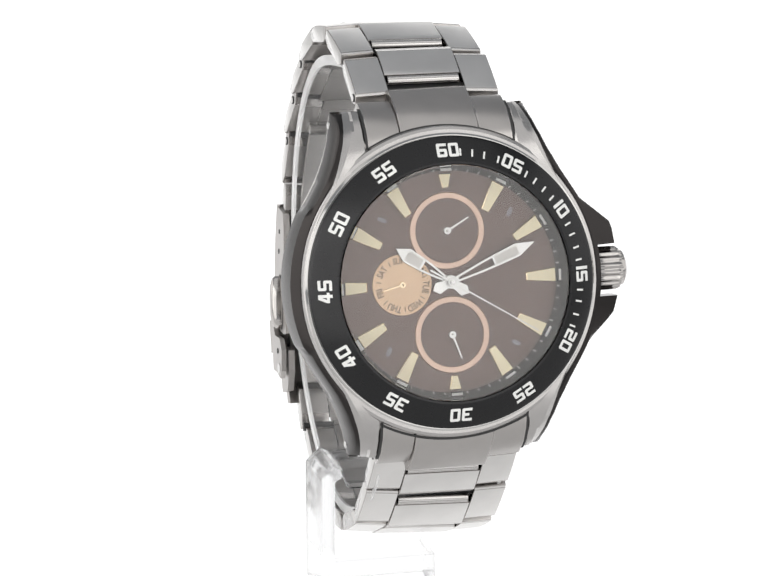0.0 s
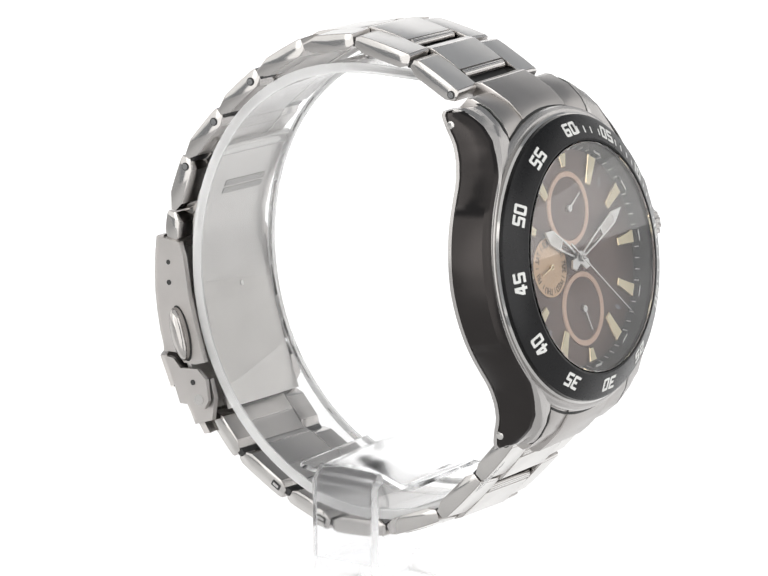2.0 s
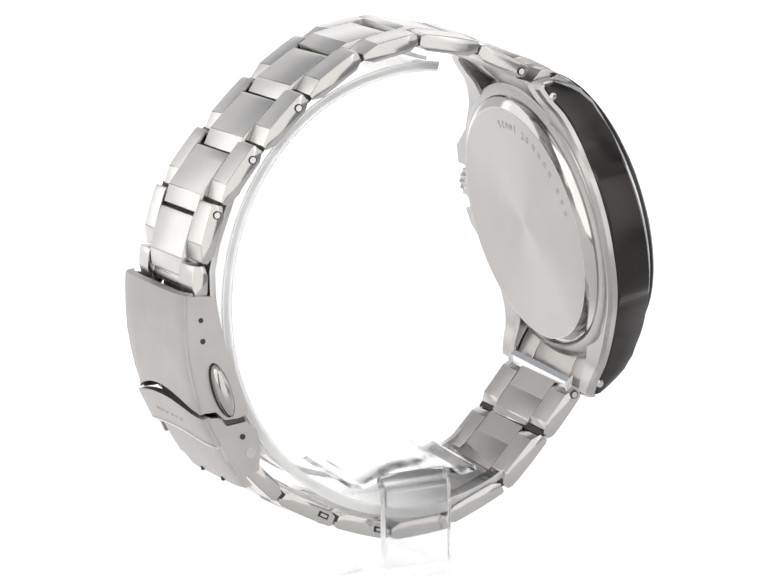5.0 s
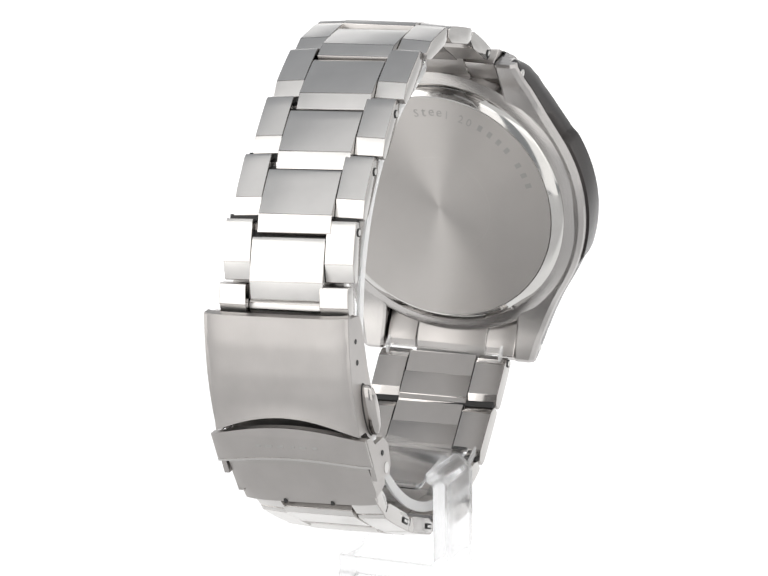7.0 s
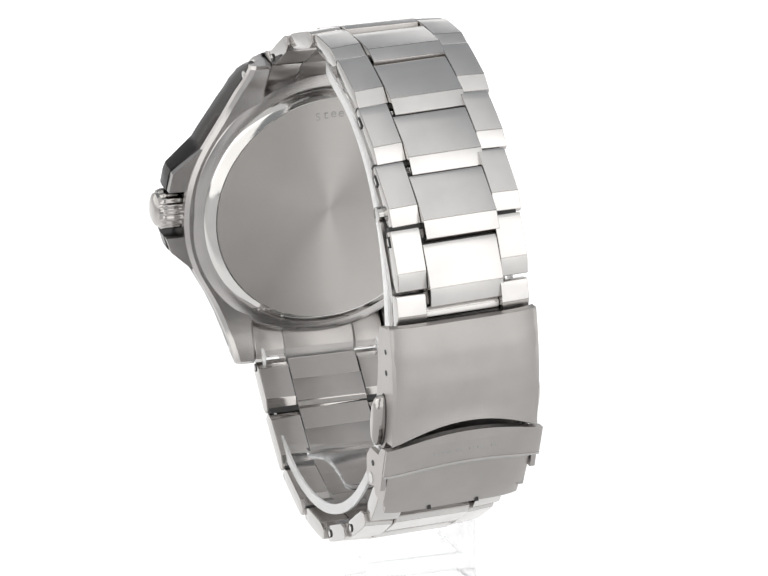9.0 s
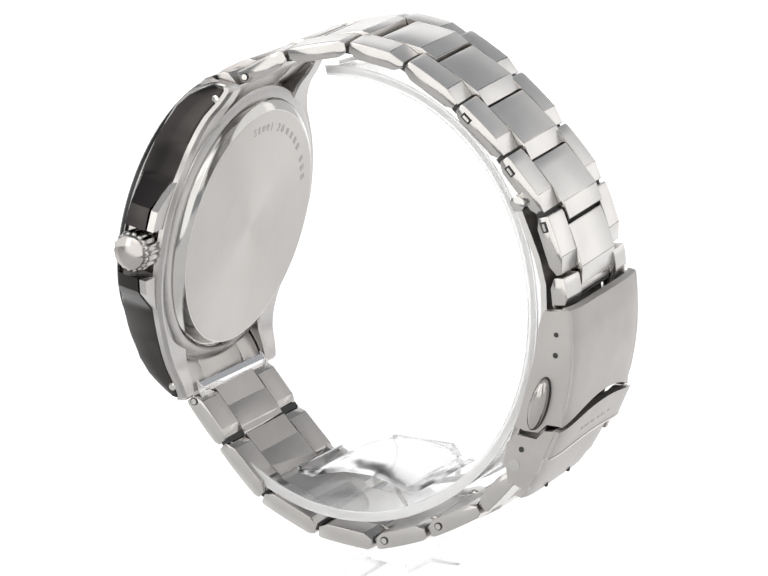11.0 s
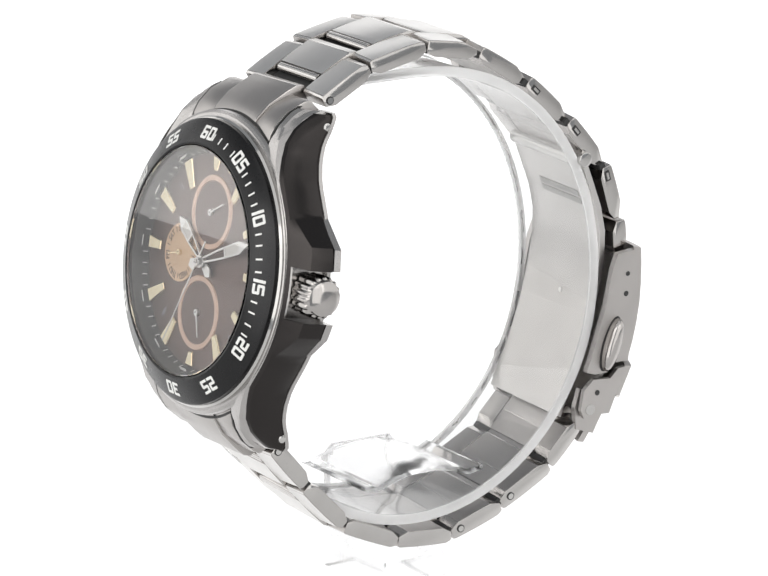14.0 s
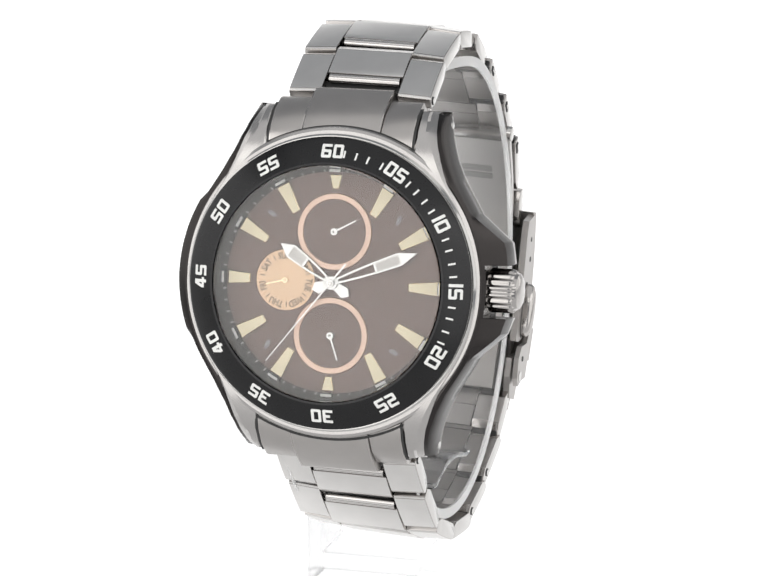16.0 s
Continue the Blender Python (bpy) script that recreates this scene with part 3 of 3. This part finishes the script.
def link(p, q, s, flip, last=False, wide=10.75, lean=(0, 0), aside=0.0, first=False):
    """One bracelet link from joint p to joint q (y, z); flip puts the polished slope at the end towards the case."""
    a, b = Vector((0, *p)), Vector((0, *q))
    d = (b - a).normalized()
    up = Vector((0, -d.z, d.y)) * s
    m = Matrix((((s, 0, 0)), ((0, d.y, up.y)), ((0, d.z, up.z)))).to_4x4()
    m.translation = ((a + b) / 2 + Vector((aside, 0, 0))) * MM
    L = (b - a).length

    def plate(x0, x1, s0, s1, top, near, far, low=-1.25, edge=0.0, tuck=0.0, bar=False):
        """A plate with a polished slope at either end: near towards the case, far towards the clasp."""
        c, half = (s0 + s1) / 2, (s1 - s0) / 2
        flat0, flat1, n = -half + near, half - far, 5
        under = [(-half + 0.5, low), (-half + 0.5, top - 1.1)] if bar else []
        pts = under + [(-half, top - 0.12 - (0.50 if flip else 0.3) * near)]
        if bar:
            flat0 = -half + 1.3
            pts = [(flat0, top - 0.2)]
        for i in range(n + 1):
            v = flat0 + (flat1 - flat0) * i / n
            pts.append((v, top - 0.14 * (v / half) ** 2))
        pts.append((half, top - 0.14 - (0.42 if flip else 0.33) * far))
        if bar:
            pts += [(half, low + tuck), (half - 2.4, low), (flat0, low)]
        else:
            pts += [(half, low + tuck), (half - 2.4, low), (-half, low)] if tuck else [(half, low + 0.7), (half - 1.5, low), (1.5 - half, low), (-half, low + 0.7)]
        bm = bmesh.new()
        extrude(bm, [(c + v, h) for v, h in pts], x0, x1, 0)
        if bar:
            roll = [(0, 0.80), (0.06, 0.52), (0.2, 0.28), (0.45, 0.1), (0.75, 0.02), (1.0, 0.03), (1.15, 0.12), (1.22, 0.3), (1.22, 1.2), (0.5, 1.2)]
            extrude(bm, [(c - half + u, top - h) for u, h in roll], x0 + 0.35, x1 - 0.35, 0)
        bm.normal_update()
        # undersides take the lightened steel, in place of brighter light there
        for f in bm.faces:
            if abs(f.normal.x) < 0.5 and f.normal.z > 0.4 and abs(f.normal.y) > 0.17:
                f.material_index = 1
            elif f.normal.z < -0.5:
                f.material_index = 2
            elif abs(f.normal.x) > 0.9:
                f.material_index = 3
        soften(bm, 0.09, 16, trim=1)
        if edge:
            for v in bm.verts:
                if abs(v.co.x) > wide - 0.75 and v.co.z > 0.3:
                    v.co.z -= edge * (abs(v.co.x) - wide + 0.75)
        return bm

    near, far = (1.25, 0.8) if flip else (0.5, 2.5)
    g = 0.22
    start = 2.75 if flip else 2.75
    if last:
        bm = plate(-5.6, 5.6, -L / 2 + 2.5, L / 2 - 1.5, 0.45, 0.5, 0.5)
    else:
        bm = plate(-5.62, 5.62, -L / 2 + start, L / 2 + (1.5 if flip else 2.5), 1.56, near, max(far, 1.2), tuck=0.7, bar=flip)
    extrude(bm, [(-L / 2 + 0.5, -1.0), (L / 2, -1.0), (L / 2, -1.2), (-L / 2 + 0.5, -1.2)], -5.5, 5.5, 0)
    ob = part("link", bm, brushed, watch, "brushed steel bracelet link", BAND @ Matrix.Translation(m.translation) @ pose(0, 0, 0, 0, lean[0], lean[1]) @ m.to_3x3().to_4x4(), trim=trim_steel, inner=lightened_satin)
    if not last:
        # black block painted in for the shade down in the slot
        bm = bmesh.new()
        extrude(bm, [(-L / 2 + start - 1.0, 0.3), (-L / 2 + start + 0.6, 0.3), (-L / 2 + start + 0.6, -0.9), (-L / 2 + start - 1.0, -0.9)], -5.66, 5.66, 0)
        part("slot_shade", bm, recess_shade, ob)
    if not (last or first):
        # bar across the joint, blackened to stand for the shade between links
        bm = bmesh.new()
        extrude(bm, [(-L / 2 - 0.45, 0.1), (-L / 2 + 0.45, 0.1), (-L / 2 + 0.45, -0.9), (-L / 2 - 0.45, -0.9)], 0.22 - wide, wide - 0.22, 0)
        part("shaded_joint_bar", bm, recess_shade, ob)
    for x0, x1 in ((-wide, -5.69), (5.69, wide)):
        part("link_side", plate(x0, x1, -L / 2 + g, L / 2 - g, 1.50, 0.4 if flip else near, far, -1.3, 0.45), brushed, ob, trim=trim_steel, inner=lightened_satin)
    return ob


def pin(ob, s, x, h=-0.1, square=False):
    # slot and hole are black plates that paint in their own shade
    bm = bmesh.new()
    if square:
        extrude(bm, [(s - 0.8, h - 0.42), (s + 0.8, h - 0.42), (s + 0.8, h + 0.42), (s - 0.8, h + 0.42)], x - 0.1, x + 0.1, 0)
        part("pin_slot", bm, recess_shade, ob)
        bm = bmesh.new()
        extrude(bm, [(s - 0.55, h - 0.2), (s + 0.55, h - 0.2), (s + 0.55, h + 0.2), (s - 0.55, h + 0.2)], x - 0.14, x + 0.14, 0)
        part("pin_end", bm, polished, ob)
        return
    n = 18
    for r, t, mat, name in ((0.62, 0.06, recess_shade, "pin_hole"), (0.46, 0.14, polished, "pin_end")):
        bm = bmesh.new()
        extrude(bm, [(s + r * math.cos(2 * math.pi * i / n), h + r * math.sin(2 * math.pi * i / n)) for i in range(n)], x - t, x + t, 0)
        part(name, bm, mat, ob)


for s in (1, -1):
    end_link(s)
    joint_line(s)
UPPER = [(10.7, 25.5), (17.8, 31.3), (27.1, 35.2), (36.5, 35.3), (45.8, 31.7), (54.3, 26.4), (62.1, 20.1), (66.5, 12.1), (68.1, 6.4)]
LOWER = [(11.2, -24.8), (17.9, -30.3), (25.9, -36.0), (35.8, -38.2), (45.4, -37.1), (53.6, -32.4), (61.3, -26.0), (65.4, -19.3)]
TAPER = (10.55, 10.45, 10.3, 10.15, 10.0, 9.95, 9.95, 9.95)
ASIDE = (-0.3, -0.6, -0.85, -0.85, -0.7, -0.4, -0.2, 0.0)
for i, (p, q) in enumerate(zip(UPPER, UPPER[1:])):
    w = TAPER[i]
    ob = link(p, q, 1, i < 2, i == 7, w, (LEAN * min(1.0, (i + 1) / 4), 2.0 * min(1.0, (i + 1) / 4) if i < 7 else 0.8), ASIDE[i], i == 0)
    if i == 0:
        pin(ob, -3.4, -w - 0.05), pin(ob, -3.4, w + 0.05)
    if i in (4, 5, 6):
        pin(ob, -2.9, -w - 0.05), pin(ob, -2.9, w + 0.05, square=True)
for i, (p, q) in enumerate(zip(LOWER, LOWER[1:])):
    w = TAPER[i]
    ob = link(p, q, -1, True, False, w, (1.15 * LEAN * min(1.0, (i + 1) / 3), -1.2 * min(1.0, (i + 1) / 3)), 0.0, i == 0)
    if i == 0:
        pin(ob, -3.4, -w - 0.05), pin(ob, -3.4, w + 0.05)
    if i in (4, 5):
        pin(ob, -2.9, w + 0.05, square=True), pin(ob, -2.9, -w - 0.05)


# ---- clasp ----
def clasp_y(z):
    return sweep(-z, [(-9, 70.4), (-4.5, 71.6), (0, 72.25), (3, 72.4), (6, 72.35), (9.5, 72.0), (14, 70.9), (18, 69.7), (21, 68.6), (25, 66.8)])


def sheet(bm, half, top, bottom, thick, lift=0.0, roll=0.7, nx=28, nz=20, flare=0.0):
    """A curved plate over the clasp's outer curve; top and bottom give its edges along x."""
    out, inn = [], []
    for i in range(nx + 1):
        x = half * math.sin(math.pi / 2 * (2 * i / nx - 1))
        u = abs(x) / half
        o, w = [], []
        for j in range(nz + 1):
            z = top(x) + (bottom(x) - top(x)) * j / nz
            y = clasp_y(z) + lift - roll * u ** 7 + flare * max(0.0, (j / nz - 0.8) / 0.2) ** 2
            o.append(bm.verts.new((x, y, z)))
            w.append(bm.verts.new((x * 0.985, y - thick, z)))
        out.append(o), inn.append(w)
    for i in range(nx):
        for j in range(nz):
            bm.faces.new((out[i][j], out[i + 1][j], out[i + 1][j + 1], out[i][j + 1]))
            bm.faces.new((inn[i][j], inn[i][j + 1], inn[i + 1][j + 1], inn[i + 1][j]))
        for j in (0, nz):
            bm.faces.new((out[i][j], inn[i][j], inn[i + 1][j], out[i + 1][j]))
    for i in (0, nx):
        for j in range(nz):
            bm.faces.new((out[i][j], out[i][j + 1], inn[i][j + 1], inn[i][j]))


bm = bmesh.new()
sheet(bm, 11.15, lambda x: 8.5, lambda x: -6.3 - 3.0 * (x / 11.15) ** 2, 1.1, flare=0.4)
cheek = [(clasp_y(z) - 0.5, z) for z in (8.4, 6, 3, 0, -3, -6, -9.2)] + [(69.3, -9.6), (68.2, -11.2), (66.0, -11.6), (64.4, -11.4), (65.0, -7.3), (65.6, -1.1), (65.6, 4.9), (66.0, 7.2)]
extrude(bm, cheek, -11.12, -10.1, 0)
extrude(bm, cheek, 10.1, 11.12, 0)
clasp = part("clasp", bm, brushed_plate, watch, "brushed steel folding clasp cover", CLASP, smooth=22)

bm = bmesh.new()
sheet(bm, 9.9, lambda x: 6.0, lambda x: -19.0, 0.6, -2.2)
part("clasp_bed", bm, bed_steel, clasp, "flat inner plate under the clasp cover")

bm = bmesh.new()
sheet(bm, 12.0, lambda x: -7.9 - 1.9 * (x / 12.0) ** 2, lambda x: -13.3 - 1.2 * (x / 12.0) ** 2, 1.1, 0.62)
ear = [(71.2, -9.8), (70.6, -12), (70.0, -14.4), (69.4, -17.3), (67.0, -17.6), (64.9, -18.4), (64.0, -17.2), (63.9, -14.0), (65.3, -12.2), (68.4, -11.9), (69.5, -10.3)]
extrude(bm, ear, -11.95, -11.2, 0)
extrude(bm, ear, 11.2, 11.95, 0)
flap = part("flip_lock", bm, brushed_plate, watch, "arched steel flip lock across the clasp", CLASP, smooth=22)
bm = bmesh.new()
sheet(bm, 12.02, lambda x: -13.15 - 1.2 * (x / 12.0) ** 2, lambda x: -13.55 - 1.2 * (x / 12.0) ** 2, 0.5, 0.70)
part("bevelled_edge", bm, polished, flap, "bright bevelled lower edge")
# black strip that paints in the shade under the bevelled edge
bm = bmesh.new()
sheet(bm, 11.0, lambda x: -13.6 - 1.2 * (x / 12.0) ** 2, lambda x: -13.95 - 1.2 * (x / 12.0) ** 2, 0.3, 0.02)
part("edge_shade", bm, recess_shade, flap)
for k, w in enumerate((0.7, 1.1, 0.6, 0.9, 1.2, 0.8)):
    bm = bmesh.new()
    x = -4.6 + 1.75 * k
    extrude(bm, [(x, -11.3), (x + w, -11.3), (x + w, -10.6), (x, -10.6)], clasp_y(-11) + 0.58, clasp_y(-11) + 0.65, 1)
    part("engraved_mark", bm, etched, flap)
bm = bmesh.new()
sheet(bm, 10.9, lambda x: -12.9 - 1.2 * (x / 10.9) ** 2, lambda x: -20.2, 1.0, -0.25)
sheet(bm, 10.3, lambda x: -20.1, lambda x: -22.4, 1.0, -0.4)
tail_cheek = [(70.3, -13.5), (69.0, -17.0), (67.9, -20.8), (64.6, -20.3), (63.6, -17.0), (63.9, -14.0)]
extrude(bm, tail_cheek, -10.85, -9.9, 0)
extrude(bm, tail_cheek, 9.9, 10.85, 0)
tail = part("clasp_tail", bm, brushed_plate, watch, "brushed steel tail plate of the clasp", CLASP, smooth=22)
for x in (-3.7, 3.7):
    # black wedges that paint in the shade of two notches in the edge
    bm = bmesh.new()
    extrude(bm, [(x - 0.28, -22.42), (x + 0.28, -22.42), (x + 0.2, -21.8), (x - 0.2, -21.8)], clasp_y(-22) - 1.2, clasp_y(-22) - 0.25, 1)
    part("tail_notch_shade", bm, recess_shade, tail)

for sx in (-1, 1):
    bm = bmesh.new()
    n = 26
    pts = []
    for i in range(n):
        a = 2 * math.pi * i / n
        u, v = 1.25 * math.cos(a), 4.1 * math.sin(a)
        pts.append((67.75 + u - 0.09 * v * -1, -6.7 + v))
    stack = []
    for x, k in ((11.0, 1.0), (12.0, 1.0), (12.45, 0.9), (12.75, 0.65), (12.85, 0.3)):
        stack.append([bm.verts.new((sx * x, 67.75 + (u - 67.75) * k, -6.7 + (v + 6.7) * k)) for u, v in pts])
    for lo, hi in zip(stack, stack[1:]):
        for i in range(n):
            bm.faces.new((lo[i], lo[(i + 1) % n], hi[(i + 1) % n], hi[i]))
    bm.faces.new(stack[0])
    bm.faces.new(stack[-1])
    part("push_button", bm, trim_steel, clasp, "oval steel push button on the clasp", smooth=60)
    # black outline that paints in the shade around the push button
    bm = bmesh.new()
    extrude(bm, [(67.75 + (u - 67.75) * 1.16, -6.7 + (v + 6.7) * 1.06) for u, v in pts], sx * 11.10, sx * 11.17, 0)
    part("button_gap_shade", bm, recess_shade, clasp)
    # black discs drawn for the shade inside the spring bar holes
    for y, z, r in ((68.5, 4.3, 0.38), (68.9, 1.2, 0.42)):
        bm = bmesh.new()
        extrude(bm, [(y + r * math.cos(2 * math.pi * i / 16), z + r * math.sin(2 * math.pi * i / 16)) for i in range(16)], sx * 11.05, sx * 11.16, 0)
        part("spring_bar_hole", bm, recess_shade, clasp)
    # the rivet hole too is a black disc for its shade
    for y, z, r, mat in ((66.4, -14.2, 0.42, recess_shade), (65.7, -16.9, 0.85, polished)):
        bm = bmesh.new()
        extrude(bm, [(y + r * math.cos(2 * math.pi * i / 20), z + r * math.sin(2 * math.pi * i / 20)) for i in range(20)], sx * 11.5, sx * 12.03, 0)
        part("rivet" if mat is polished else "rivet_hole", bm, mat, flap)

# folding blades inside the clasp
bm = bmesh.new()
path = [(58.4, 20.2), (60.2, 17.4), (62.6, 13.6), (64.2, 10.0), (65.0, 6.0), (65.2, 1.0), (64.8, -5.0), (63.9, -12.0), (62.6, -19.0)]
rows = []
for i, (y, z) in enumerate(path):
    a, b = Vector(path[max(i - 1, 0)]), Vector(path[min(i + 1, len(path) - 1)])
    t = (b - a).normalized()
    n = Vector((-t.y, t.x)) * 0.45
    rows.append([bm.verts.new((x, y + k * n.x, z + k * n.y)) for x, k in ((-8.6, 1), (8.6, 1), (8.6, -1), (-8.6, -1))])
for a, b in zip(rows, rows[1:]):
    for j in range(4):
        bm.faces.new((a[j], a[(j + 1) % 4], b[(j + 1) % 4], b[j]))
bm.faces.new(rows[0])
bm.faces.new(rows[-1])
blade = part("folding_blade", bm, bed_steel, watch, "thin curved steel blade of the clasp", CLASP)
bm = bmesh.new()
extrude(bm, [(58.3 + 1.15 * math.cos(2 * math.pi * i / 24), 20.8 + 1.15 * math.sin(2 * math.pi * i / 24)) for i in range(24)], -8.9, 8.9, 0)
soften(bm, 0.15, 40)
part("hinge_barrel", bm, polished, blade, "round hinge barrel at the blade's end")
bm = bmesh.new()
disc(bm, 0.42, 64.45, 64.85, 20, 1.0, -1.0)
part("blade_rivet", bm, polished, blade, "small round rivet head")
for k in (0.42, 0.72):
    low, run = Vector((60.2, 17.4)), Vector((2.4, -3.8))
    at, inward, step = low + run * k, Vector((-0.85, -0.53)), run.normalized()
    quad = [at + inward * 0.3, at + inward * 0.56, at + inward * 0.56 + step * 1.0, at + inward * 0.3 + step * 1.0]
    bm = bmesh.new()
    extrude(bm, [(v.x, v.y) for v in quad], -4.4, 5.6, 0)
    part("blade_step", bm, etched, blade)

# ---- the clear stand ----
stand = tagged(new("display_stand"), "clear acrylic watch stand with an open cuff", "display stand")


def cuff_strip(x0, x1, grow, start=-142, arc=258):
    """A band of the open ring inside the bracelet, between x0 and x1."""
    bm = bmesh.new()
    rows = []
    for k in range(73):
        a = radians(start + arc * k / 72)
        c, s_ = math.cos(a), math.sin(a)
        low = 32.6 if s_ < 0 else 34.6
        w = math.sqrt(max(0.05, 1 - max(0.0, (k - 62) / 10) ** 2))
        rows.append([bm.verts.new((x * w, max(12.0 + h, 34.0 + (30.4 + h) * c), -3.0 + (low + h) * s_)) for x, h in ((x0, grow), (x1, grow), (x1, -grow), (x0, -grow))])
    for a, b in zip(rows, rows[1:]):
        for j in range(4):
            bm.faces.new((a[j], a[(j + 1) % 4], b[(j + 1) % 4], b[j]))
    bm.faces.new(rows[0])
    bm.faces.new(rows[-1][::-1])
    return bm


ring_part = part("cuff", cuff_strip(-9.2, 9.2, 0.4), clear_cuff, stand, "open clear plastic cuff", BAND)
for x in (-9.6, 9.2):
    part("cuff_rim", cuff_strip(x, x + 0.4, 0.75), milky_rim, ring_part, "milky white edge of the cuff")
bm = bmesh.new()
Z = FLOOR
bracket = [(-11.7, 0.0), (6.0, 0.0), (6.0, Z - 200.2), (-9.4, Z - 200.2), (-9.4, Z - 188.0), (-8.2, Z - 187.4), (-8.2, Z - 186.0), (-9.5, Z - 185.4), (-11.7, Z - 187.4)]
extrude(bm, bracket, -4.7, 6.1, 1)
soften(bm, 0.5, 40, 3)
seat = [(-10.5, -186.9), (-8, -187.3), (-5, -186.3), (-2, -185.7), (2, -185.7), (5, -186.3), (8, -187.3), (10.5, -186.9)]
seat_bm = bmesh.new()
extrude(seat_bm, [(y, Z + z + 0.5) for y, z in seat] + [(y, Z + z - 0.4) for y, z in seat[::-1]], -8.6, 9.8, 0)
soften(seat_bm, 0.3, 40)
part("saddle", seat_bm, thin_clear, stand, "wavy clear saddle")
part("bracket", bm, acrylic, stand, "clear moulded bracket with a flat foot")


# ---- what moves ----
TURN = [(0.0, 0.4), (0.5, 10.85), (1.0, 21.4), (1.5, 31.75), (2.0, 42.15), (2.5, 52.25), (3.0, 62.3), (3.5, 72.0), (4.0, 81.8), (4.2, 85.7),
        (5.2, 106.3), (6.3, 129.2), (7.0, 144.2), (7.5, 155.2), (8.0, 166.1), (8.5, 176.4), (9.0, 186.8), (9.2, 191.1), (10.2, 211.8), (11.3, 234.0),
        (12.0, 248.05), (12.5, 258.15), (13.0, 268.35), (13.5, 278.75), (14.0, 289.15), (14.5, 299.65), (15.0, 310.05), (15.5, 320.2), (16.0, 330.25)]


def motions():
    for thing in (watch, stand):
        walk(thing, [(t, pose(0, 0, 0, 0, 0, YAW + a)) for t, a in TURN])
    beats = []
    for k in range(17):
        beats += [(k, 122.0 + 6 * k), (min(k + 0.85, 16), 122.0 + 6 * k)] if k < 16 else [(16, 122.0 + 96)]
    walk(second_hand, [(t, CASE @ mm(0, 0, 0, 0, a, 0)) for t, a in beats])


motions()
